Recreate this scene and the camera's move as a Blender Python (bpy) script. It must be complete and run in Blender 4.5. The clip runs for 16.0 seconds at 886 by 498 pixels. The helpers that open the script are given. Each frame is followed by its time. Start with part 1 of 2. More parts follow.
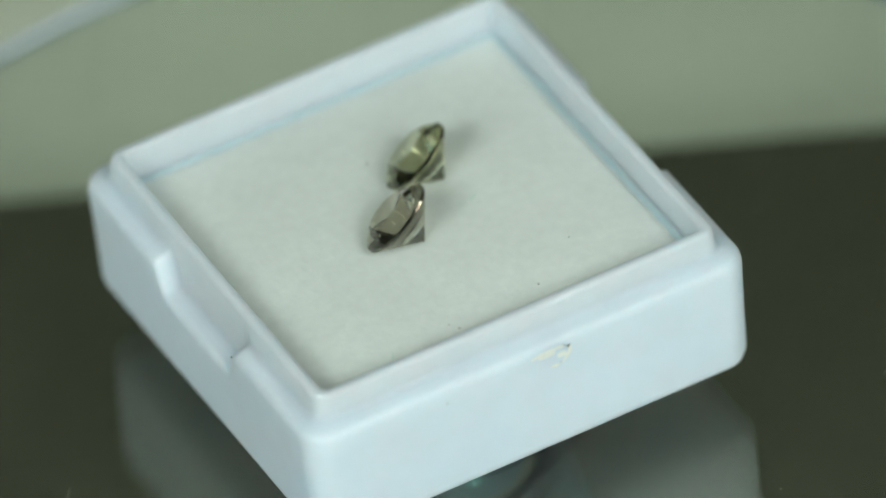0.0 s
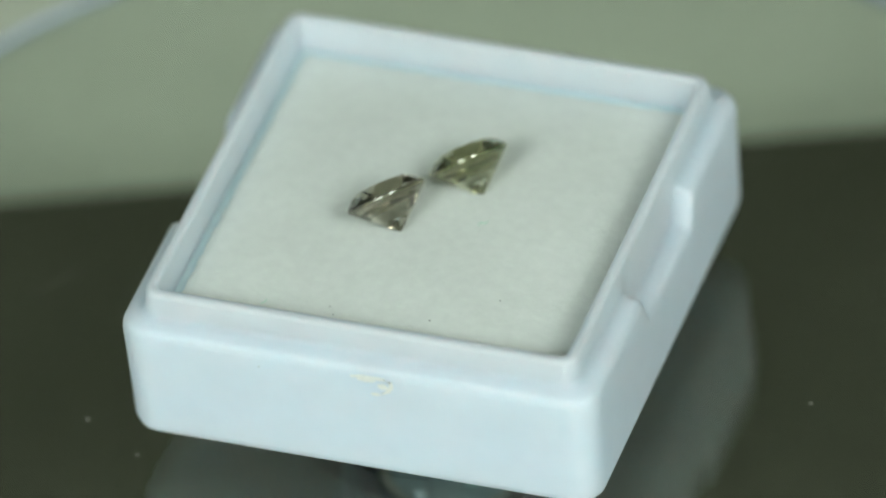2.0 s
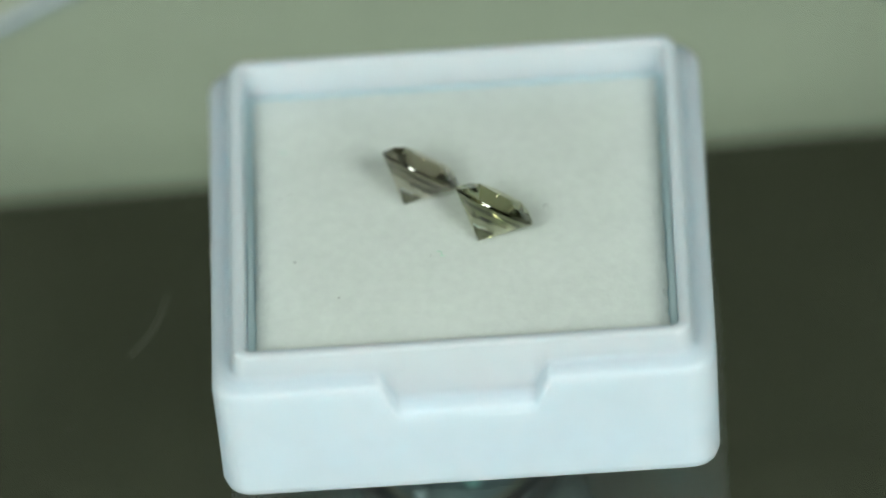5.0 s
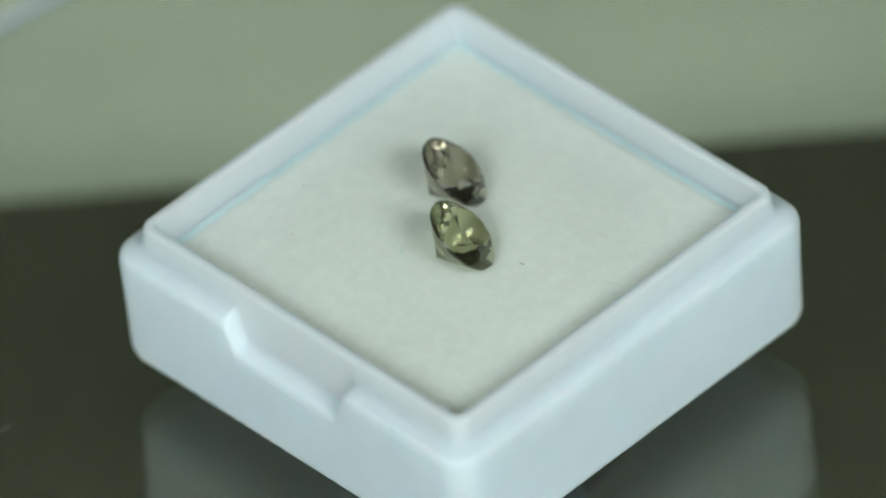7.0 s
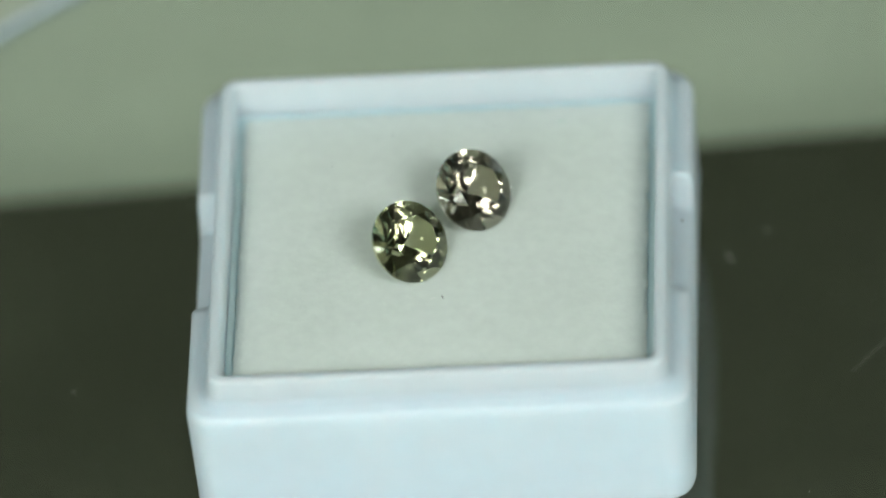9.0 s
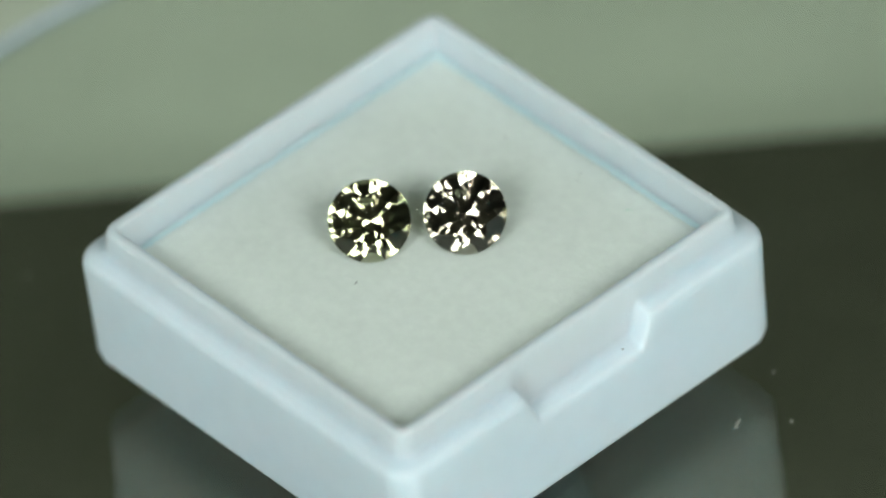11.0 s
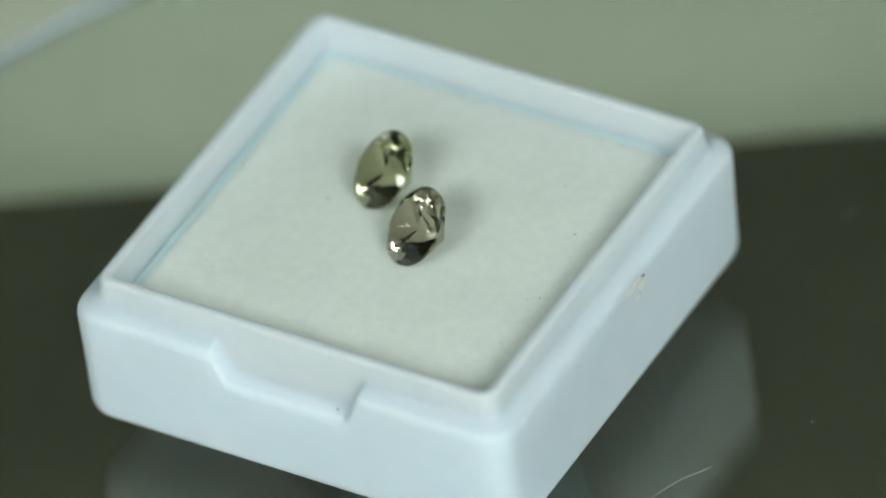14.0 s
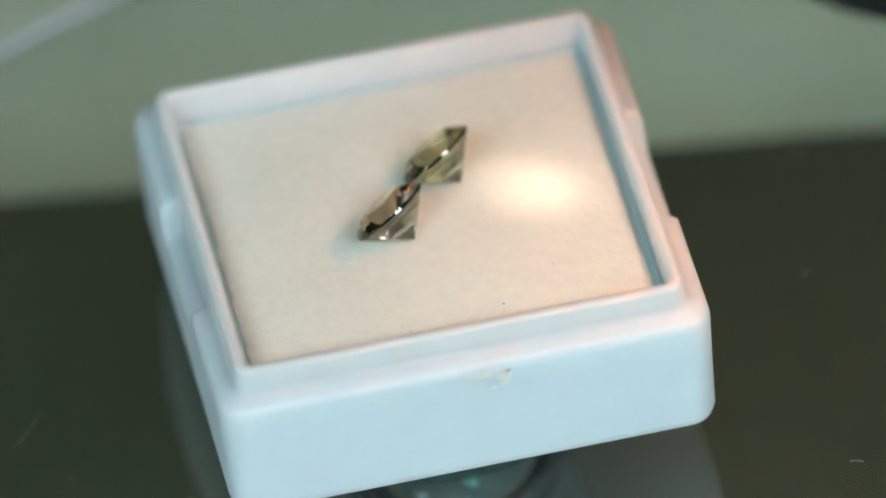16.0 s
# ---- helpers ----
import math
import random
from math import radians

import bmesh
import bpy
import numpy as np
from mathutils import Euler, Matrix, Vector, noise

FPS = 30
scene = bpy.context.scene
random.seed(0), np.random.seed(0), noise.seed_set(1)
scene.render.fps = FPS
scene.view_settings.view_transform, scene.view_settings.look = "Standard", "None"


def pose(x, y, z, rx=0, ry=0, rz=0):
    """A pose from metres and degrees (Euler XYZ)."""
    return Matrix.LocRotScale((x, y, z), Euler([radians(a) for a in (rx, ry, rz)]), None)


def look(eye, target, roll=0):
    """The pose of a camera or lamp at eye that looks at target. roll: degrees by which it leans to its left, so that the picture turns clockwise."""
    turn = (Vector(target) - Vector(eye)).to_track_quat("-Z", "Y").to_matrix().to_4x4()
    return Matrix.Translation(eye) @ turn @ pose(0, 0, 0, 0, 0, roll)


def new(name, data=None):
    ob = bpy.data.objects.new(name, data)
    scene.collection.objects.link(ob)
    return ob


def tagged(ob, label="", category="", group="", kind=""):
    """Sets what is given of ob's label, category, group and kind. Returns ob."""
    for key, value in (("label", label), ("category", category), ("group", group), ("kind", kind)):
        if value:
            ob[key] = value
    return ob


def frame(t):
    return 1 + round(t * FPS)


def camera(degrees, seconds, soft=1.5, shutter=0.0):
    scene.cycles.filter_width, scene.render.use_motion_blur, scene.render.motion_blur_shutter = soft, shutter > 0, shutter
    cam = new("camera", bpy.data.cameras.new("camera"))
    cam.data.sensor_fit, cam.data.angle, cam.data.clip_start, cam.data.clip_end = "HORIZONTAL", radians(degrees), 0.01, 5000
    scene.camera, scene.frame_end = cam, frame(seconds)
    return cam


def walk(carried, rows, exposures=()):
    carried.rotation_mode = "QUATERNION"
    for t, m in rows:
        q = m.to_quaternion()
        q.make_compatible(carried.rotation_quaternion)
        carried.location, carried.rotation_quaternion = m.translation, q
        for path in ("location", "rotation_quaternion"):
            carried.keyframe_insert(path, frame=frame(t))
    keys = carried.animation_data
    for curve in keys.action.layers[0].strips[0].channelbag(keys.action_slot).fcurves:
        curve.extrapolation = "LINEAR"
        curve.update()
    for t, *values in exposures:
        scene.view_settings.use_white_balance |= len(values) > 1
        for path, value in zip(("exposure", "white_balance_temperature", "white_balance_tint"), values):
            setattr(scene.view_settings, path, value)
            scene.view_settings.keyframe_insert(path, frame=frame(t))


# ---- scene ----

MM = 0.001

# ---- camera: it stands still, a long lens about 0.7 m away, focused on the stones ----
cam = camera(4.49, 16.0, soft=2.0)
cam.data.dof.use_dof = True
cam.data.dof.focus_distance = 0.674
cam.data.dof.aperture_fstop = 17.0
EYE = pose(0.000464, -0.511117, 0.456167, 90 - 41.316, 0, 0) @ pose(0, 0, 0, 0, 0, -5.924)
walk(cam, [(0, EYE), (16.0, EYE)], [(0, -0.12, 6500, 10), (14.3, -0.12, 6500, 10), (14.55, -0.17, 6600, 10), (15.0, -0.28, 6300, 9), (15.6, -0.29, 6250, 8), (16.0, -0.34, 5850, 5)])

# ---- world and lights ----
world = bpy.data.worlds.new("daylight")
scene.world = world
world.use_nodes = True
wn = world.node_tree.nodes
sky = wn.new("ShaderNodeTexSky")
sky.sky_type, sky.sun_disc = "NISHITA", False
sky.sun_elevation, sky.sun_rotation = radians(40), radians(160)
wn["Background"].inputs["Strength"].default_value = 0.1
world.node_tree.links.new(sky.outputs[0], wn["Background"].inputs["Color"])


def area_lamp(name, eye, target, sx, sy, watts, color):
    data = bpy.data.lights.new(name, "AREA")
    data.shape, data.size, data.size_y, data.energy, data.color = "RECTANGLE", sx, sy, watts, color
    ob = new(name, data)
    ob.matrix_world = look(eye, target)
    return ob


# Lamps for two assumed windows, each split in two for thinner glints in the stones.
for name, x, watts in (("window_light_west", -1.12, 21.5), ("window_light_east", 1.12, 21.5)):
    for dx in (-0.26, 0.26):
        area_lamp(name, (x + dx, -1.86, 1.80), (0, 0, 0), 0.36, 0.90, watts, (0.88, 1.0, 0.97))


# ---- materials ----
def material(name, color, rough=0.5, metal=0.0, vary=0.06, scale=400.0, bump=0.0, bump_scale=2000.0, trans=0.0,
             ior=1.5, sss=0.0, sss_radius=0.001, sss_tint=(0.7, 0.9, 1.0), spec=0.5, second=None):
    m = bpy.data.materials.new(name)
    m.use_nodes = True
    nt = m.node_tree
    bs = nt.nodes["Principled BSDF"]
    bs.inputs["Roughness"].default_value = rough
    bs.inputs["Metallic"].default_value = metal
    bs.inputs["IOR"].default_value = ior
    bs.inputs["Transmission Weight"].default_value = trans
    bs.inputs["Specular IOR Level"].default_value = spec
    bs.inputs["Base Color"].default_value = (*color, 1)
    if sss:
        bs.inputs["Subsurface Weight"].default_value = sss
        bs.inputs["Subsurface Radius"].default_value = sss_tint
        bs.inputs["Subsurface Scale"].default_value = sss_radius
    tc = nt.nodes.new("ShaderNodeTexCoord")
    if vary:
        big, fine = nt.nodes.new("ShaderNodeTexNoise"), nt.nodes.new("ShaderNodeTexNoise")
        big.inputs["Scale"].default_value, fine.inputs["Scale"].default_value = scale * 0.3, scale * 4
        for n in (big, fine):
            nt.links.new(tc.outputs["Object"], n.inputs["Vector"])
            n.inputs["Detail"].default_value = 4
        add = nt.nodes.new("ShaderNodeMath")
        add.operation = "ADD"
        nt.links.new(big.outputs["Fac"], add.inputs[0])
        nt.links.new(fine.outputs["Fac"], add.inputs[1])
        ramp = nt.nodes.new("ShaderNodeMapRange")
        ramp.inputs["From Min"].default_value, ramp.inputs["From Max"].default_value = 0.7, 1.3
        nt.links.new(add.outputs[0], ramp.inputs["Value"])
        mix = nt.nodes.new("ShaderNodeMix")
        mix.data_type = "RGBA"
        mix.inputs["A"].default_value = (*[c * (1 - vary) for c in (second or color)], 1)
        mix.inputs["B"].default_value = (*[min(1, c * (1 + vary)) for c in color], 1)
        nt.links.new(ramp.outputs[0], mix.inputs["Factor"])
        nt.links.new(mix.outputs["Result"], bs.inputs["Base Color"])
    if bump:
        n = nt.nodes.new("ShaderNodeTexNoise")
        n.inputs["Scale"].default_value, n.inputs["Detail"].default_value = bump_scale, 5
        nt.links.new(tc.outputs["Object"], n.inputs["Vector"])
        b = nt.nodes.new("ShaderNodeBump")
        b.inputs["Strength"].default_value, b.inputs["Distance"].default_value = 1.0, bump
        nt.links.new(n.outputs["Fac"], b.inputs["Height"])
        nt.links.new(b.outputs[0], bs.inputs["Normal"])
    return m


def glow(name, color, strength):
    m = bpy.data.materials.new(name)
    m.use_nodes = True
    bs = m.node_tree.nodes["Principled BSDF"]
    bs.inputs["Base Color"].default_value = (*color, 1)
    bs.inputs["Emission Color"].default_value = (*color, 1)
    bs.inputs["Emission Strength"].default_value = strength
    return m


def stone(name, color, ior):
    """Clear coloured crystal; each pass through its faces takes up some of the light."""
    m = bpy.data.materials.new(name)
    m.use_nodes = True
    nt = m.node_tree
    nt.nodes.remove(nt.nodes["Principled BSDF"])
    g = nt.nodes.new("ShaderNodeBsdfGlass")
    g.inputs["Color"].default_value = (*color, 1)
    g.inputs["Roughness"].default_value, g.inputs["IOR"].default_value = 0.0, ior
    nt.links.new(g.outputs[0], nt.nodes["Material Output"].inputs["Surface"])
    return m


M_PLASTIC = material("white_styrene", (0.645, 0.725, 0.795), 0.48, vary=0.025, scale=120, bump=0.00001, bump_scale=900, sss=0.85, sss_radius=0.0034, sss_tint=(0.75, 0.95, 1.0))
# Blue light scattered by the box walls, put into the colour of the gap.
M_GAP_TINT = material("gap_light_tint", (0.54, 0.72, 0.745), 0.5, vary=0.05, scale=200, sss=0.5, sss_radius=0.002)
M_FOAM = material("white_foam", (0.70, 0.742, 0.675), 0.95, vary=0.05, scale=350, bump=0.00004, bump_scale=2600, sss=0.5, sss_radius=0.0035, sss_tint=(0.95, 1.0, 0.95))
M_GREEN = stone("green_stone", (0.872, 0.868, 0.75), 1.79)
M_PINK = stone("rose_grey_stone", (0.877, 0.85, 0.785), 1.79)
M_GLASS = material("platter_glass", (0.92, 0.97, 0.92), 0.0, vary=0, trans=1.0, ior=1.80)
M_GLASS.node_tree.nodes["Principled BSDF"].inputs["Specular Tint"].default_value = (1.0, 0.99, 0.80, 1)
M_RIM = material("ground_glass", (0.37, 0.40, 0.46), 0.6, vary=0.1, scale=300)
M_RIM_SHADE = material("rim_shade", (0.10, 0.13, 0.15), 0.5, vary=0.1, scale=300)
M_BASE = material("black_housing", (0.0265, 0.0262, 0.0175), 0.7, vary=0.2, scale=150, bump=0.00002, bump_scale=1500, spec=0.1)
M_BOSS = material("teal_grey_plastic", (0.018, 0.027, 0.026), 0.5, vary=0.2, scale=300)
M_RUBBER = material("black_rubber", (0.004, 0.005, 0.006), 0.5, vary=0.2, scale=400)
M_STEEL = material("dull_steel", (0.10, 0.14, 0.14), 0.45, metal=0.3, vary=0.2, scale=600)
M_RING_LIGHT = material("ring_highlight", (0.17, 0.18, 0.14), 0.4, metal=0.4, vary=0.2, scale=500)
M_TEAL_GLINT = material("teal_glint", (0.06, 0.16, 0.14), 0.35, vary=0.1, scale=500)
M_TABLE = material("pale_green_laminate", (0.51, 0.545, 0.415), 0.55, vary=0.05, scale=60, bump=0.00005, bump_scale=300)
M_STAIN = material("dried_glue", (0.80, 0.81, 0.76), 0.6, vary=0.08, scale=900)
M_MARK = material("grey_mark", (0.42, 0.43, 0.42), 0.7, vary=0.1, scale=900)
M_FIBRE = material("pale_fibre", (0.26, 0.25, 0.215), 0.7, vary=0.1, scale=900)
M_SPECK = material("dark_fibre", (0.10, 0.085, 0.07), 0.8, vary=0.1, scale=900)
M_MINT = material("green_fibre", (0.45, 0.68, 0.52), 0.8, vary=0.1, scale=900)
# Unseen walls and ceiling: near black for dark facets; north wall tones the platter.
M_DARK_WALL = material("plaster", (0.03, 0.033, 0.027), 0.9, vary=0.06, scale=8, bump=0.0008, bump_scale=60)
M_MIRRORED_WALL = material("mirrored_wall", (0.17, 0.185, 0.125), 0.9, vary=0.06, scale=8, bump=0.0008, bump_scale=60)
M_CEIL = material("dark_ceiling", (0.05, 0.053, 0.047), 0.9, vary=0.04, scale=6, bump=0.0005, bump_scale=80)
M_FLOOR = material("floor_wood", (0.20, 0.14, 0.09), 0.5, vary=0.25, scale=10)
M_FRAME = material("white_paint", (0.75, 0.77, 0.76), 0.4, vary=0.04, scale=30)
M_PANE = material("window_glass", (1, 1, 1), 0.0, vary=0, trans=1.0, ior=1.45)
M_TORCH = material("black_anodised", (0.004, 0.004, 0.004), 0.6, vary=0.2, scale=300)
M_BULB = glow("warm_filament", (1.0, 0.57, 0.35), 7000.0)
M_LENS = glow("warm_lens_ring", (1.0, 0.34, 0.12), 95.0)


# ---- builders ----
def finish(name, bm, mat, smooth=True, sharp=35):
    me = bpy.data.meshes.new(name)
    bmesh.ops.recalc_face_normals(bm, faces=bm.faces[:])
    if smooth:
        for f in bm.faces:
            f.smooth = True
        for e in bm.edges:
            if len(e.link_faces) == 2 and e.calc_face_angle(0) > radians(sharp):
                e.smooth = False
    bm.to_mesh(me)
    bm.free()
    me.materials.append(mat)
    return new(name, me)


def part(name, bm, mat, parent, label="", smooth=True, sharp=35):
    ob = finish(name, bm, mat, smooth, sharp)
    ob.parent = parent
    if label:
        tagged(ob, label)
    return ob


def box_bm(lo, hi, bevel=0.0, seg=2):
    bm = bmesh.new()
    bmesh.ops.create_cube(bm, size=1)
    for v in bm.verts:
        v.co = Vector([lo[i] + (v.co[i] + 0.5) * (hi[i] - lo[i]) for i in range(3)])
    if bevel:
        bmesh.ops.bevel(bm, geom=bm.edges[:], offset=bevel, segments=seg, affect="EDGES", profile=0.5)
    return bm


def lathe(profile, n=64, close=False, bm=None):
    """Turn (radius, z) pairs about the z axis; a radius of 0 makes a pole."""
    bm = bm or bmesh.new()
    rings = []
    for r, z in profile:
        if r == 0:
            rings.append([bm.verts.new((0, 0, z))])
        else:
            rings.append([bm.verts.new((r * math.cos(2 * math.pi * i / n), r * math.sin(2 * math.pi * i / n), z)) for i in range(n)])
    pairs = list(zip(rings, rings[1:])) + ([(rings[-1], rings[0])] if close else [])
    for a, b in pairs:
        for i in range(n):
            j = (i + 1) % n
            if len(a) == 1 and len(b) > 1:
                bm.faces.new((a[0], b[i], b[j]))
            elif len(b) == 1 and len(a) > 1:
                bm.faces.new((a[i], a[j], b[0]))
            elif len(a) > 1:
                bm.faces.new((a[i], a[j], b[j], b[i]))
    return bm


def tube(points, r, n=6):
    """A thin round fibre along points."""
    bm = bmesh.new()
    rings = []
    for i, p in enumerate(points):
        p = Vector(p)
        d = (Vector(points[min(i + 1, len(points) - 1)]) - Vector(points[max(i - 1, 0)])).normalized()
        u = d.orthogonal().normalized()
        w = d.cross(u)
        k = r * (0.5 if i in (0, len(points) - 1) else 1)
        rings.append([bm.verts.new(p + k * (u * math.cos(2 * math.pi * j / n) + w * math.sin(2 * math.pi * j / n))) for j in range(n)])
    for a, b in zip(rings, rings[1:]):
        for j in range(n):
            bm.faces.new((a[j], a[(j + 1) % n], b[(j + 1) % n], b[j]))
    bm.faces.new(rings[0])
    bm.faces.new(rings[-1])
    return bm


def crumb_bm(x, y, z, r):
    """An uneven crumb about the point, in mm."""
    bm = bmesh.new()
    bmesh.ops.create_icosphere(bm, subdivisions=1, radius=r * MM, matrix=pose(x * MM, y * MM, z * MM, 20 * x, 30 * y, 50))
    for v in bm.verts:
        v.co += Vector((noise.noise(v.co * 30000), noise.noise(v.co * 30000 + Vector((5, 0, 0))), 0)) * r * MM * 0.5
    return bm


# ---- unseen room added around, toned for what stones and platter mirror ----
TABLE_Z = -43 * MM
X0, X1, Y0, Y1, Z0, Z1 = -1.9, 1.9, -1.9, 1.6, -0.78, 2.6


def structure(name, lo, hi, mat, label, bevel=0.0):
    return tagged(finish(name, box_bm(lo, hi, bevel), mat), label, kind="structure")


structure("floor", (X0, Y0, Z0 - 0.1), (X1, Y1, Z0), M_FLOOR, "brown wooden floor of a small workroom")
structure("ceiling", (X0, Y0, Z1), (X1, Y1, Z1 + 0.1), M_CEIL, "unseen ceiling, kept dark for the stones")
structure("wall_north", (X0, Y1, Z0), (X1, Y1 + 0.1, Z1), M_MIRRORED_WALL, "unseen olive wall, toned for its reflection in the platter")
structure("wall_east", (X1, Y0, Z0), (X1 + 0.1, Y1, Z1), M_DARK_WALL, "unseen side wall, kept dark for the stones' dark facets")
structure("wall_west", (X0 - 0.1, Y0, Z0), (X0, Y1, Z1), M_DARK_WALL, "unseen side wall, kept dark for the stones' dark facets")
WZ0, WZ1 = 1.27, 2.33
WINDOWS = ((-1.68, -0.56), (0.56, 1.68))
south = tagged(new("wall_south"), "unseen wall with two windows, kept dark for the stones", kind="structure")
for lo, hi in (((X0, Y0 - 0.1, Z0), (X1, Y0, WZ0)), ((X0, Y0 - 0.1, WZ1), (X1, Y0, Z1)), ((X0, Y0 - 0.1, WZ0), (-1.68, Y0, WZ1)),
               ((-0.56, Y0 - 0.1, WZ0), (0.56, Y0, WZ1)), ((1.68, Y0 - 0.1, WZ0), (X1, Y0, WZ1))):
    part("wall_section", box_bm(lo, hi), M_DARK_WALL, south)
for k, (a, b) in enumerate(WINDOWS):
    win = tagged(new("window_%d" % (k + 1)), "assumed white framed window with two clear panes, out of view", kind="structure")
    for lo, hi in (((a, Y0 - 0.07, WZ0), (b, Y0 - 0.02, WZ0 + 0.04)), ((a, Y0 - 0.07, WZ1 - 0.04), (b, Y0 - 0.02, WZ1)),
                   ((a, Y0 - 0.07, WZ0 + 0.04), (a + 0.04, Y0 - 0.02, WZ1 - 0.04)), ((b - 0.04, Y0 - 0.07, WZ0 + 0.04), (b, Y0 - 0.02, WZ1 - 0.04))):
        part("window_frame", box_bm(lo, hi, 0.004), M_FRAME, win)
    # Unseen bar, added to go with the split lamps.
    mid = (a + b) / 2
    part("added_mullion", box_bm((mid - 0.06, Y0 - 0.07, WZ0 + 0.04), (mid + 0.06, Y0 - 0.02, WZ1 - 0.04), 0.004), M_FRAME, win)
    for p, q in ((a + 0.04, mid - 0.06), (mid + 0.06, b - 0.04)):
        pane = part("pane", box_bm((p, Y0 - 0.05, WZ0 + 0.04), (q, Y0 - 0.044, WZ1 - 0.04)), M_PANE, win)
        pane.visible_shadow = False
table = tagged(new("table"), "pale green laminate work table", "table")
part("tabletop", box_bm((-0.7, -0.45, TABLE_Z - 0.03), (0.7, 0.5, TABLE_Z), 0.004), M_TABLE, table)
for sx in (-0.65, 0.65):
    for sy in (-0.40, 0.45):
        part("leg", box_bm((sx - 0.02, sy - 0.02, Z0), (sx + 0.02, sy + 0.02, TABLE_Z - 0.03), 0.003), M_FRAME, table)

# ---- display turntable: black housing, hub, and the glass platter that turns ----
base = tagged(new("display_turntable"), "black plastic turntable housing with a steel hub", "turntable")
base.matrix_world = pose(0, 0, 0, 0, 0, -1.8)
part("housing", box_bm((-62 * MM, -60 * MM, -40 * MM), (62 * MM, 36.5 * MM, -18.5 * MM), 1.5 * MM, 4), M_BASE, base)
HUB_Y = -1.3 * MM
part("boss", lathe([(0, -11 * MM), (6.7 * MM, -11 * MM), (7.2 * MM, -11.6 * MM), (8.4 * MM, -18.4 * MM), (0, -18.4 * MM)], 64), M_BOSS, base, "dark teal-grey raised boss").location.y = HUB_Y
for sx in (-44, 44):
    for sy in (-52, 20):
        part("rubber_foot", lathe([(0, -40 * MM), (4 * MM, -40 * MM), (4.4 * MM, -41 * MM), (4.2 * MM, -43 * MM), (0, -43 * MM)], 20), M_RUBBER, base).location = (sx * MM, sy * MM, 0)
collar = lathe([(4.9 * MM, -11 * MM), (4.9 * MM, -10.2 * MM), (5.1 * MM, -9.9 * MM), (5.8 * MM, -9.9 * MM), (6.1 * MM, -10.2 * MM), (6.2 * MM, -11 * MM)], 64, close=True)
part("hub_ring", collar, M_RUBBER, base, "black rubber ring").location.y = HUB_Y
part("hub_plate", lathe([(0, -10.5 * MM), (2.6 * MM, -10.5 * MM), (4.8 * MM, -10.75 * MM), (4.88 * MM, -11 * MM), (0, -11 * MM)], 48), M_STEEL, base, "worn steel hub plate").location.y = HUB_Y
part("spindle", lathe([(0, -10.5 * MM), (1.6 * MM, -10.5 * MM), (1.6 * MM, -5.6 * MM), (2.4 * MM, -5.0 * MM), (2.4 * MM, -4.36 * MM), (0, -4.36 * MM)], 32), M_STEEL, base)
# Lighter olive ring added for the arc of highlight inside the rubber ring.
part("highlight_ring", lathe([(4.2 * MM, -10.7 * MM), (4.3 * MM, -10.35 * MM), (4.7 * MM, -10.3 * MM), (4.8 * MM, -10.7 * MM)], 48, close=True), M_RING_LIGHT, base, "olive metal ring coloured as the hub highlight").location.y = HUB_Y
# The first screw is painted teal in place of a glint on the hub metal.
for k, (x, y) in enumerate(((0.9, -1.9), (-2.3, -2.6), (2.3, 1.6), (-1.2, 2.4))):
    sc = lathe([(0, -10.1 * MM), (0.45 * MM, -10.15 * MM), (0.6 * MM, -10.35 * MM), (0.6 * MM, -10.7 * MM), (0, -10.7 * MM)], 16)
    part("screw", sc, M_TEAL_GLINT if k == 0 else M_STEEL, base, "screw coloured as a teal glint on the hub" if k == 0 else "").location = (x * MM, y * MM + HUB_Y, 0)

RIM, TOP = 43.7, -2.1


def platter_bm(profile, close=False):
    bm = lathe([(r * MM, z * MM) for r, z in profile], 160, close=close)
    bmesh.ops.translate(bm, verts=bm.verts[:], vec=(-0.45 * MM, -0.65 * MM, 0))
    return bm


platter = finish("glass_platter", platter_bm([(0, TOP), (RIM - 1.2, TOP), (RIM - 0.5, TOP), (RIM - 0.2, TOP - 0.1), (RIM, TOP - 0.4), (RIM, TOP - 1.8), (RIM - 0.2, TOP - 2.1), (RIM - 0.5, TOP - 2.2), (RIM - 1.2, TOP - 2.2), (0, TOP - 2.2)]), M_GLASS)
platter.visible_shadow = False
part("ground_rim", platter_bm([(RIM - 0.25, TOP - 0.4), (RIM + 0.12, TOP - 0.45), (RIM + 0.12, TOP - 1.75), (RIM - 0.25, TOP - 1.8)], True), M_RIM, platter, "frosted pale ground edge")
# Dark ring added as the shadow line along the rim's lower side.
part("rim_shade_band", platter_bm([(RIM - 0.25, TOP - 1.84), (RIM + 0.16, TOP - 1.84), (RIM + 0.16, TOP - 2.5), (RIM - 0.25, TOP - 2.5)], True), M_RIM_SHADE, platter, "added dark blue-grey band, shade under the ground edge")
tagged(platter, "round clear glass turntable platter with polished rim", "turntable platter")


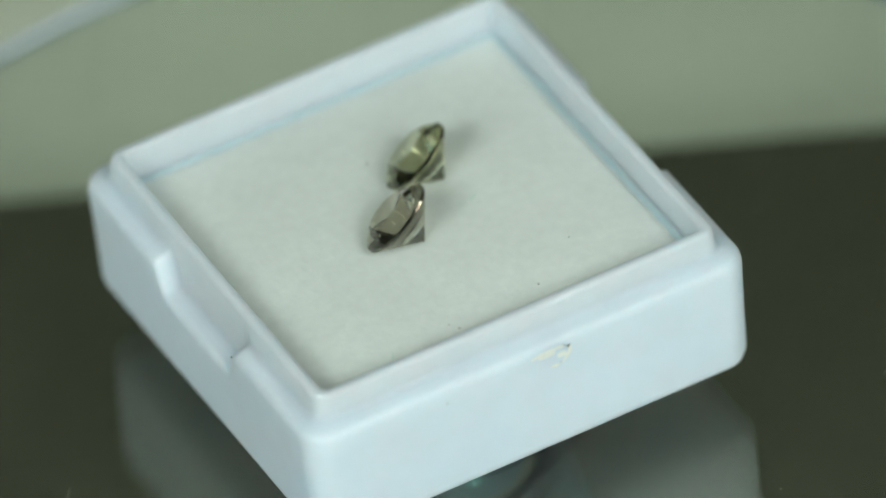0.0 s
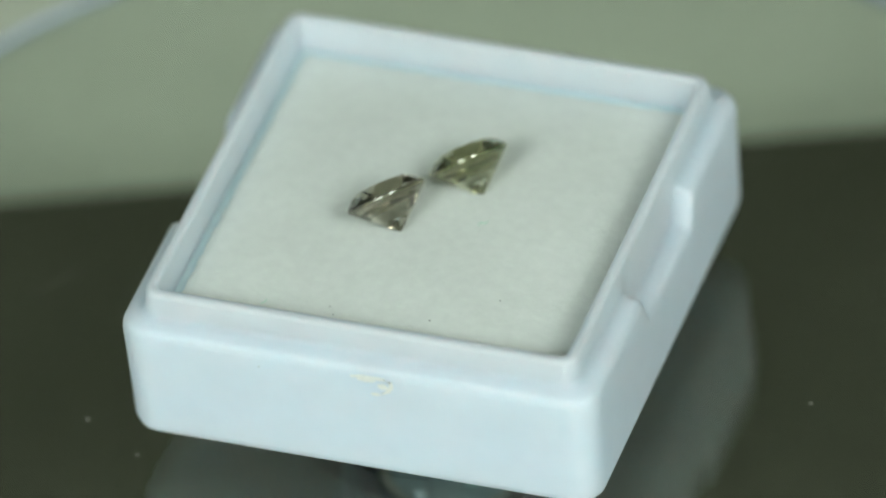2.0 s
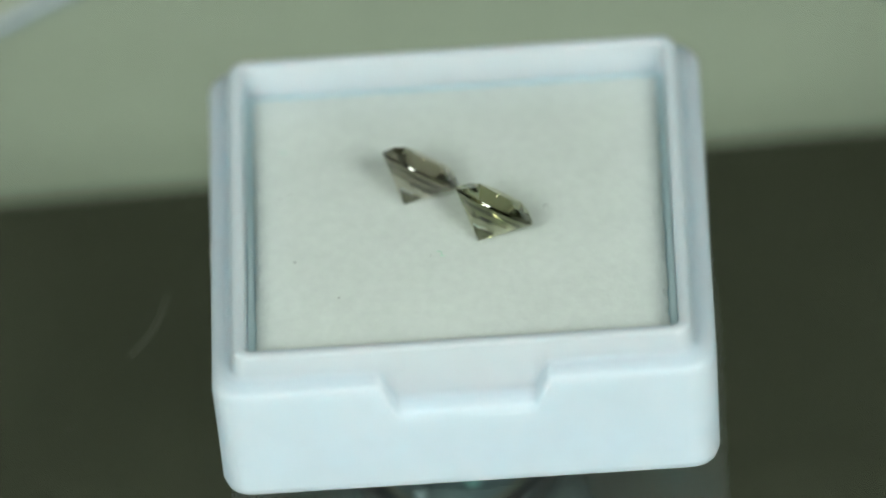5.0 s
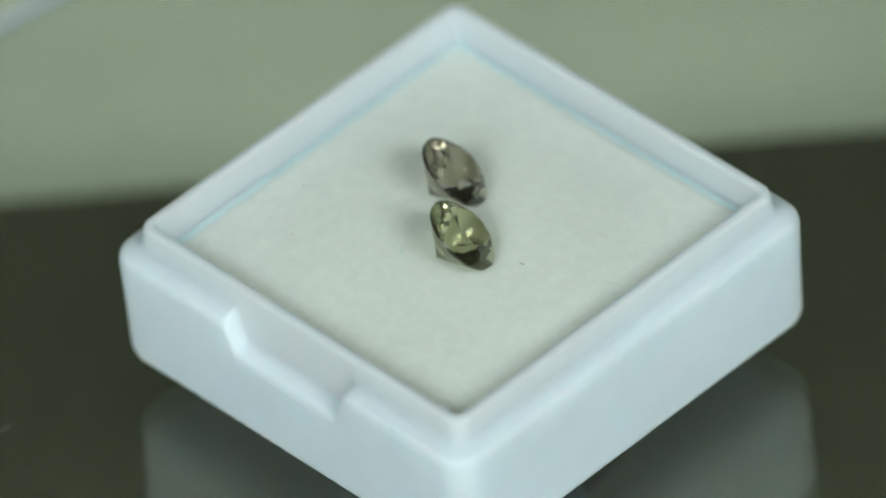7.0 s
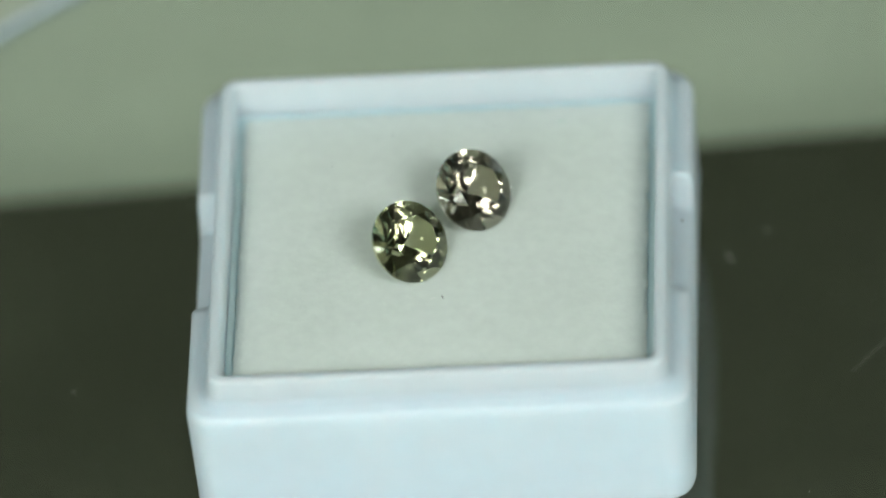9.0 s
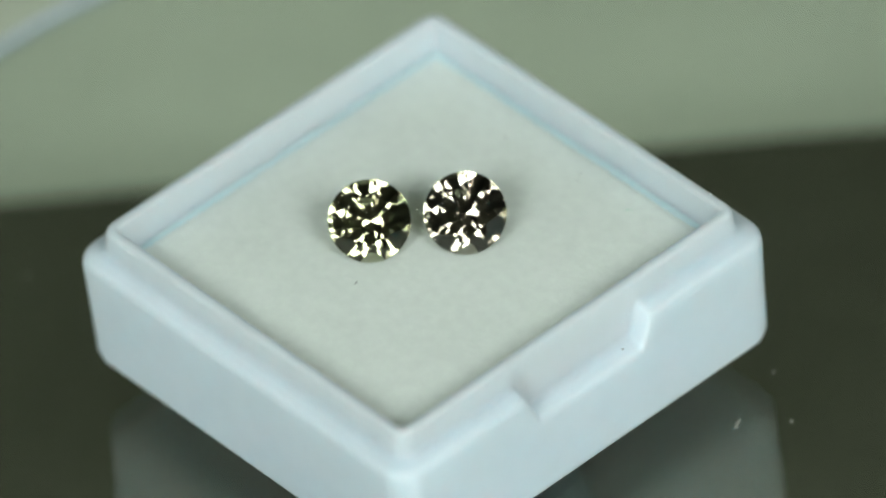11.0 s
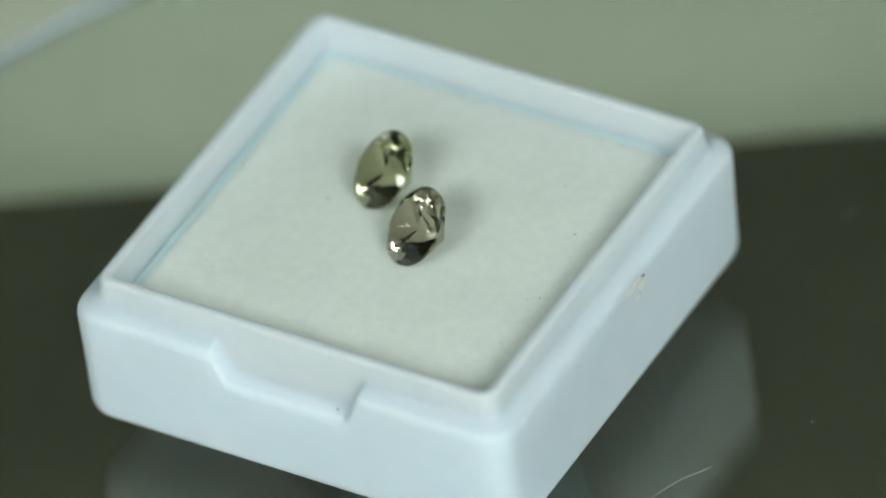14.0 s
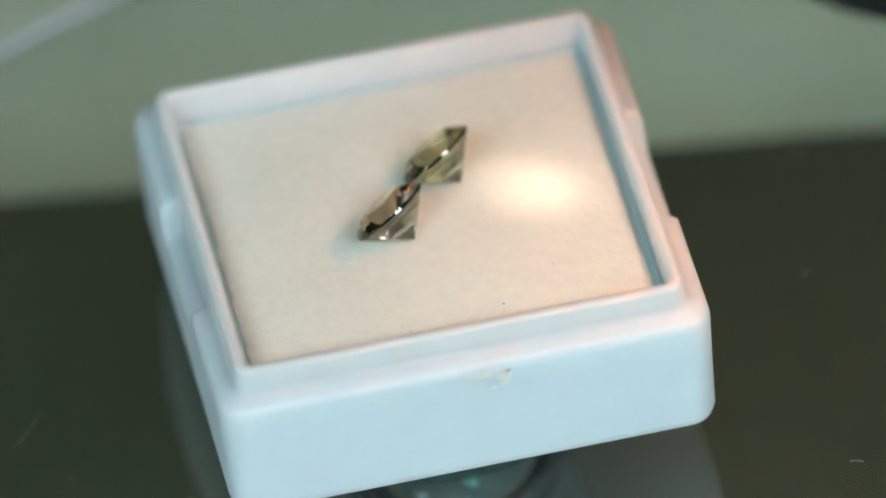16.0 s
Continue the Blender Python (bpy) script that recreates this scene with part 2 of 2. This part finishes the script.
# ---- the white plastic box ----
def square_ring(half, r, z, drop=None, n=7):
    """Points round a rounded square; drop(y) lowers the rim along its two notched sides."""
    pts = []
    marks = (-5.4, -5.05, -4.9, -4.25, -4.05, -3.6, 0, 3.6, 4.05, 4.25, 4.9, 5.05, 5.4)
    for q in range(4):
        cx, cy = ((1, -1), (1, 1), (-1, 1), (-1, -1))[q]
        for i in range(n + 1):
            a = math.radians(-90 + 90 * q + 90 * i / n)
            pts.append((cx * (half - r) + r * math.cos(a), cy * (half - r) + r * math.sin(a), z))
        side = ((1, 0), (0, 1), (-1, 0), (0, -1))[q]
        for s in marks:
            if side[0]:
                pts.append((side[0] * half, s * side[0], z - (drop(s) if drop else 0)))
            else:
                pts.append((-s * side[1], side[1] * half, z))
    return pts


def notch(s):
    s = abs(s)
    return 2.1 * min(1.0, max(0.0, (5.0 - s) / 0.85)) if s < 5.0 else 0.0


def loft(rings, cap_first=True, cap_last=True):
    bm = bmesh.new()
    vs = [[bm.verts.new(Vector(p) * MM) for p in ring] for ring in rings]
    for a, b in zip(vs, vs[1:]):
        for i in range(len(a)):
            j = (i + 1) % len(a)
            bm.faces.new((a[i], a[j], b[j], b[i]))
    if cap_first:
        bm.faces.new(vs[0][::-1])
    if cap_last:
        bm.faces.new(vs[-1])
    return bm


SHOULDER, LIP = 8.95, 10.75
rings = [square_ring(13.7, 1.2, 0.36), square_ring(14.35, 1.5, 0.46), square_ring(14.7, 1.6, 0.78), square_ring(14.86, 1.65, 1.35), square_ring(14.93, 1.68, 5.2),
         square_ring(15.0, 1.7, SHOULDER - 0.75, notch), square_ring(14.95, 1.7, SHOULDER - 0.4, notch), square_ring(14.82, 1.65, SHOULDER - 0.17, notch), square_ring(14.6, 1.55, SHOULDER - 0.04, notch),
         square_ring(14.3, 1.4, SHOULDER + 0.02, notch), square_ring(14.0, 1.2, SHOULDER + 0.1, notch), square_ring(13.8, 1.05, SHOULDER + 0.26, notch),
         square_ring(13.7, 1.0, SHOULDER + 0.5, notch), square_ring(13.64, 1.0, LIP - 0.35), square_ring(13.57, 0.95, LIP - 0.12), square_ring(13.4, 0.85, LIP),
         square_ring(13.08, 0.6, LIP), square_ring(12.94, 0.5, LIP - 0.08), square_ring(12.88, 0.5, LIP - 0.28), square_ring(12.82, 0.45, 5.0)]
gem_box = finish("gem_box", loft(rings), M_PLASTIC, sharp=60)
tagged(gem_box, "open white plastic gem box with notched sides", "gem box")

# Made-up ledge whose blue colour stands for light in the gap round the foam.
gap_ledge = [square_ring(12.21, 0.4, 5.004), square_ring(12.21, 0.4, 7.95), square_ring(12.27, 0.42, 8.24), square_ring(12.70, 0.45, 8.27), square_ring(12.80, 0.45, 8.38), square_ring(12.80, 0.45, 5.004)]
part("gap_tint_ledge", loft(gap_ledge + gap_ledge[:1], False, False), M_GAP_TINT, gem_box, "added ledge, coloured like the blue light in the foam gap", sharp=60)
part("face_speck", crumb_bm(-5.9, -14.97, 7.7, 0.07), M_MARK, gem_box, "tiny grey speck")
stain = tube([Vector(q) * MM for q in ((-0.1, -14.99, 8.18), (0.5, -14.99, 8.3), (1.3, -14.99, 8.32), (2.0, -14.99, 8.3), (2.42, -14.99, 8.15), (2.45, -14.98, 7.8), (2.2, -14.98, 7.4), (1.8, -14.97, 7.1))], 0.15 * MM)
for x, z, w, h in ((0.9, 8.1, 0.75, 0.2), (1.9, 7.75, 0.35, 0.25), (1.4, 7.05, 0.3, 0.12)):
    bmesh.ops.create_icosphere(stain, subdivisions=2, radius=1, matrix=Matrix.Translation((x * MM, -14.98 * MM, z * MM)) @ Matrix.Diagonal((w * MM, 0.1 * MM, h * MM, 1)))
for v in stain.verts:
    v.co.y = -14.99 * MM + (v.co.y + 14.99 * MM) * 0.2
part("glue_mark", stain, M_STAIN, gem_box, "dried yellowish glue mark")
riser = finish("riser_pad", lathe([(0, TOP * MM), (9.6 * MM, TOP * MM), (10 * MM, (TOP + 0.3) * MM), (10 * MM, 0.1 * MM), (9.7 * MM, 0.35 * MM), (0, 0.35 * MM)], 48), M_RUBBER)
tagged(riser, "round black riser pad under the gem box", "riser pad")

# ---- foam pad in the box ----
foam = bmesh.new()
N = 72
HALF = 12.32
grid = []
for i in range(N + 1):
    row = []
    for j in range(N + 1):
        x, y = (2 * i / N - 1), (2 * j / N - 1)
        edge = max(abs(x), abs(y))
        z = 8.56 + 0.76 * (1 - x ** 2) ** 0.7 * (1 - y ** 2) ** 0.7 - 0.14 * max(0, (edge - 0.95) / 0.05) ** 2
        z += 0.05 * noise.noise((x * 5, y * 5, 0.3)) + 0.025 * noise.noise((x * 24, y * 24, 4.0))
        ragged = max(0, (edge - 0.9) / 0.1)
        dx, dy = (ragged * 0.10 * noise.noise((x * 14 + k, y * 14, 8.0 + k)) for k in (0, 3))
        row.append(foam.verts.new(((x * HALF + dx) * MM, (y * HALF + dy) * MM, z * MM)))
    grid.append(row)
for i in range(N):
    for j in range(N):
        foam.faces.new((grid[i][j], grid[i + 1][j], grid[i + 1][j + 1], grid[i][j + 1]))
border = [grid[i][0] for i in range(N)] + [grid[N][j] for j in range(N)] + [grid[N - i][N] for i in range(N)] + [grid[0][N - j] for j in range(N)]
core = 12.20 / HALF
belts = [border] + [[foam.verts.new((v.co.x * k, v.co.y * k, z * MM)) for v in border] for k, z in ((1.0, 8.30), (core, 8.26), (core, 5.006))]
for upper, lower in zip(belts, belts[1:]):
    for i in range(len(border)):
        j = (i + 1) % len(border)
        foam.faces.new((upper[i], upper[j], lower[j], lower[i]))
foam.faces.new(belts[-1])
foam_pad = finish("foam_pad", foam, M_FOAM, sharp=60)
tagged(foam_pad, "soft white foam pad filling the gem box", "foam pad")


# ---- the two round brilliant stones ----
def brilliant(name, mat, R=2.5, table_r=0.58, crown=0.76, pav=2.20, low=0.22, belt=0.15):
    bm = bmesh.new()
    rt, rs, rl = table_r * R, 0.80 * R, low * R
    cut = math.cos(math.pi / 8)
    P3 = lambda r, a, z: bm.verts.new((r * math.cos(a) * MM, r * math.sin(a) * MM, z * MM))
    T = [P3(rt, k * math.pi / 4, crown + 0.05) for k in range(8)]
    S = [P3(rs, (k + 0.5) * math.pi / 4, 0.05 + crown * (R - rs * cut) / (R - rt)) for k in range(8)]
    L = [P3(rl, (k + 0.5) * math.pi / 4, -belt - pav * (1 - cut * rl / R)) for k in range(8)]
    n = 64
    up = [P3(R, 2 * math.pi * i / n, 0.05) for i in range(n)]
    dn = [P3(R, 2 * math.pi * i / n, -belt) for i in range(n)]
    culet = P3(0, 0, -belt - pav)
    bm.faces.new(T)
    for k in range(8):
        j = (k + 1) % 8
        bm.faces.new((T[k], S[k], T[j]))
        bm.faces.new((T[k], S[k - 1], up[8 * k], S[k]))
        bm.faces.new((culet, L[k - 1], dn[8 * k], L[k]))
        for h in range(8):
            a, b = 8 * k + h, (8 * k + h + 1) % n
            bm.faces.new((S[k], up[a], up[b]))
            bm.faces.new((L[k], dn[b], dn[a]))
    for i in range(n):
        bm.faces.new((up[i], dn[i], dn[(i + 1) % n], up[(i + 1) % n]))
    bmesh.ops.recalc_face_normals(bm, faces=bm.faces[:])
    stone_ob = new(name)
    for piece, keep in (("table_facet", lambda z: z > crown), ("crown", lambda z: 0.06 < z <= crown), ("girdle", lambda z: -belt < z < 0.04), ("pavilion", lambda z: z < -belt)):
        faces = [f for f in bm.faces if keep(f.calc_center_median().z / MM)]
        verts = list({v for f in faces for v in f.verts})
        number = {v: k for k, v in enumerate(verts)}
        me = bpy.data.meshes.new(piece)
        me.from_pydata([v.co[:] for v in verts], [], [[number[v] for v in f.verts] for f in faces])
        me.materials.append(mat)
        new(piece, me).parent = stone_ob
    bm.free()
    return stone_ob


green_gem = tagged(brilliant("gemstone", M_GREEN), "round brilliant-cut olive green stone tilted on the foam", "gemstone", "stones in the box")
pink_gem = tagged(brilliant("gemstone", M_PINK), "round brilliant-cut rosy grey stone tilted on the foam", "gemstone", "stones in the box")


def gem_pose(x, y, z, azimuth, tilt, spin):
    return pose(x * MM, y * MM, z * MM) @ pose(0, 0, 0, 0, 0, azimuth) @ pose(0, 0, 0, 0, tilt, 0) @ pose(0, 0, 0, 0, 0, spin)


GREEN_AT = gem_pose(1.72, 2.30, 11.1, 137.5, 45.5, 4)
PINK_AT = gem_pose(-2.02, -2.07, 11.1, 137.5, 45.5, 15)

# ---- fibres and dust on the foam and on the glass ----
riders, platter_bits = [], []


def strand(points, r, mat, label, category, name="lint_fibre"):
    """A fine fibre through a few points in mm, rounded between them."""
    pts = [Vector(p) for p in points]
    fine = []
    for a in range(len(pts) - 1):
        p0, p1, p2, p3 = pts[max(a - 1, 0)], pts[a], pts[a + 1], pts[min(a + 2, len(pts) - 1)]
        for k in range(5):
            u = k / 5
            fine.append(0.5 * (2 * p1 + (p2 - p0) * u + (2 * p0 - 5 * p1 + 4 * p2 - p3) * u ** 2 + (3 * p1 - p0 - 3 * p2 + p3) * u ** 3))
    fine.append(pts[-1])
    return tagged(finish(name, tube([q * MM for q in fine], r * MM), mat), label, category)


def crumb(x, y, z, r, mat, label, name="dust_speck"):
    return tagged(finish(name, crumb_bm(x, y, z, r), mat), label, "dust")


G = TOP + 0.04
platter_bits.append(strand([(-2.0, -19.35, G), (-3.85, -18.15, G), (-5.75, -17.4, G), (-7.7, -16.95, G)], 0.03, M_FIBRE, "fine curved pale hair lying on the glass platter", "lint"))
platter_bits.append(strand([(-26.8, -0.2, G), (-25.65, 1.25, G), (-24.5, 2.75, G)], 0.017, M_FIBRE, "fine brownish hair lying on the glass platter", "lint"))
platter_bits.append(strand([(21.35, -16.0, G), (21.8, -16.1, G), (22.2, -16.3, G)], 0.03, M_FIBRE, "short pale fibre lying on the glass platter", "lint"))
platter_bits.append(strand([(-17.4, -7.75, G), (-17.2, -8.1, G), (-17.05, -8.5, G)], 0.09, M_FIBRE, "short pale lint shred on the glass platter", "lint"))
for x, y, r in ((-19.5, -10.4, 0.13), (-15.5, -12.7, 0.1), (24.8, 12.5, 0.12), (22.7, 1.5, 0.11), (-24, -4, 0.06), (24.5, -7.2, 0.06), (19.5, 15, 0.05), (-22, 13, 0.06),
                (4, -23, 0.07), (11, -21.5, 0.05), (-12, 20, 0.06), (21, 8, 0.05)):
    platter_bits.append(crumb(x, y, TOP + r * 0.6, r, M_FIBRE, "pale dust speck on the glass platter"))


def foam_z(x, y):
    x, y = x / HALF, y / HALF
    return 8.56 + 0.76 * (1 - x ** 2) ** 0.7 * (1 - y ** 2) ** 0.7 + 0.05 * noise.noise((x * 5, y * 5, 0.3)) + 0.02


for pts, r, mat, label in (([(-0.09, 5.14), (-0.15, 5.3), (-0.19, 5.42)], 0.025, M_SPECK, "tiny dark fibre on the foam pad"),
                           ([(0.62, 5.46), (0.45, 5.32), (0.22, 5.3)], 0.02, M_STAIN, "tiny brownish fibre on the foam pad"),
                           ([(3.45, -1.35), (3.55, -1.05), (3.8, -1.1), (3.9, -0.8)], 0.03, M_MINT, "faint green thread on the foam pad"),
                           ([(-7.2, -10.7), (-7.0, -10.5), (-6.95, -10.3)], 0.03, M_MINT, "faint green thread on the foam pad")):
    riders.append(strand([(x, y, foam_z(x, y)) for x, y in pts], r, mat, label, "fibre", "foam_fibre"))
for x, y, r in ((3.25, -9.9, 0.055), (-2.6, -10.7, 0.045), (6.8, -7.3, 0.04), (3.76, -1.7, 0.03), (-3.0, -10.1, 0.035)):
    riders.append(crumb(x, y, foam_z(x, y), r, M_SPECK, "tiny dark speck on the foam pad"))
riders.append(crumb(-14.25, -3.2, 6.87, 0.07, M_SPECK, "tiny dark speck in the box notch"))

# ---- torch that comes in at the end ----
torch = tagged(new("torch"), "black hand torch with a warm glowing bulb", "torch")
part("barrel", lathe([(0, 102 * MM), (8.6 * MM, 102 * MM), (9 * MM, 101 * MM), (9 * MM, 24 * MM), (14 * MM, 17 * MM), (14 * MM, 0.8 * MM), (13.4 * MM, 0), (4.2 * MM, 0), (4.0 * MM, 0.5 * MM),
                      (0.8 * MM, 0.8 * MM), (0.8 * MM, 1.6 * MM), (1.1 * MM, 2 * MM), (1.1 * MM, 24 * MM), (0, 24 * MM)], 48), M_TORCH, torch, "black anodised barrel")
part("bulb", lathe([(0, 21.8 * MM), (0.5 * MM, 21.9 * MM), (0.9 * MM, 22.4 * MM), (0.9 * MM, 23.9 * MM), (0, 23.9 * MM)], 24), M_BULB, torch, "glowing warm bulb")
part("lens_ring", lathe([(1.0 * MM, 0.35 * MM), (3.9 * MM, 0.2 * MM), (3.9 * MM, 0.45 * MM), (1.0 * MM, 0.7 * MM)], 40, close=True), M_LENS, torch, "warm glowing lens ring")


# ---- how things turn and move ----
def motions():
    def turn_at(t):
        knots = ((-1, 25.2), (0, 25.0), (1.35, 24.5), (3.3, 23.95), (5, 24.3), (7, 25.0), (9, 25.35), (11, 25.4), (12.65, 25.15), (14.5, 24.0), (16, 22.05), (17, 20.5))
        for (t0, d0), (t1, d1) in zip(knots, knots[1:]):
            if t0 <= t <= t1:
                u = (t - t0) / (t1 - t0)
                return d0 + (d1 - d0) * u - 23.389 * t
    times = [0.5 * i for i in range(33)]
    tilt = pose(0, 0, 0, -0.7, 0.0, 0)
    spin = {t: pose(0, 0, 0, 0, 0, turn_at(t)) @ tilt for t in times}
    seat = pose(-0.612 * MM, 1.448 * MM, 0)
    walk(platter, [(t, spin[t]) for t in times])
    for ob in platter_bits:
        walk(ob, [(t, spin[t]) for t in times])
    for ob in (gem_box, foam_pad, riser, *riders):
        walk(ob, [(t, spin[t] @ seat) for t in times])
    walk(green_gem, [(t, spin[t] @ seat @ GREEN_AT) for t in times])
    walk(pink_gem, [(t, spin[t] @ seat @ PINK_AT) for t in times])

    def aim(eye, target):
        return look(Vector(eye) * MM, Vector(target) * MM) @ pose(0, 0, 0, 0, 0, 0)
    rest = aim((420, 120, -29), (900, 200, -29))
    walk(torch, [(0, rest), (13.9, rest), (14.2, aim((230, 40, 60), (300, 60, 8))), (14.4, aim((112, 10, 81), (26, 0, 8))), (14.6, aim((64, 3, 68), (8, 2, 9))), (14.8, aim((41, 0, 59), (3, -2, 9))),
                 (15.0, aim((32, 0, 54), (-5.6, 1.2, 9))), (15.5, aim((31, -1, 52), (-5.5, 6, 9))), (15.65, aim((30, -3, 50), (-1, 5.5, 9))), (15.8, aim((28.8, -4.2, 47), (6, 2.4, 9))), (16.0, aim((25.8, -6.2, 41.4), (6.5, 2.4, 9)))])


motions()
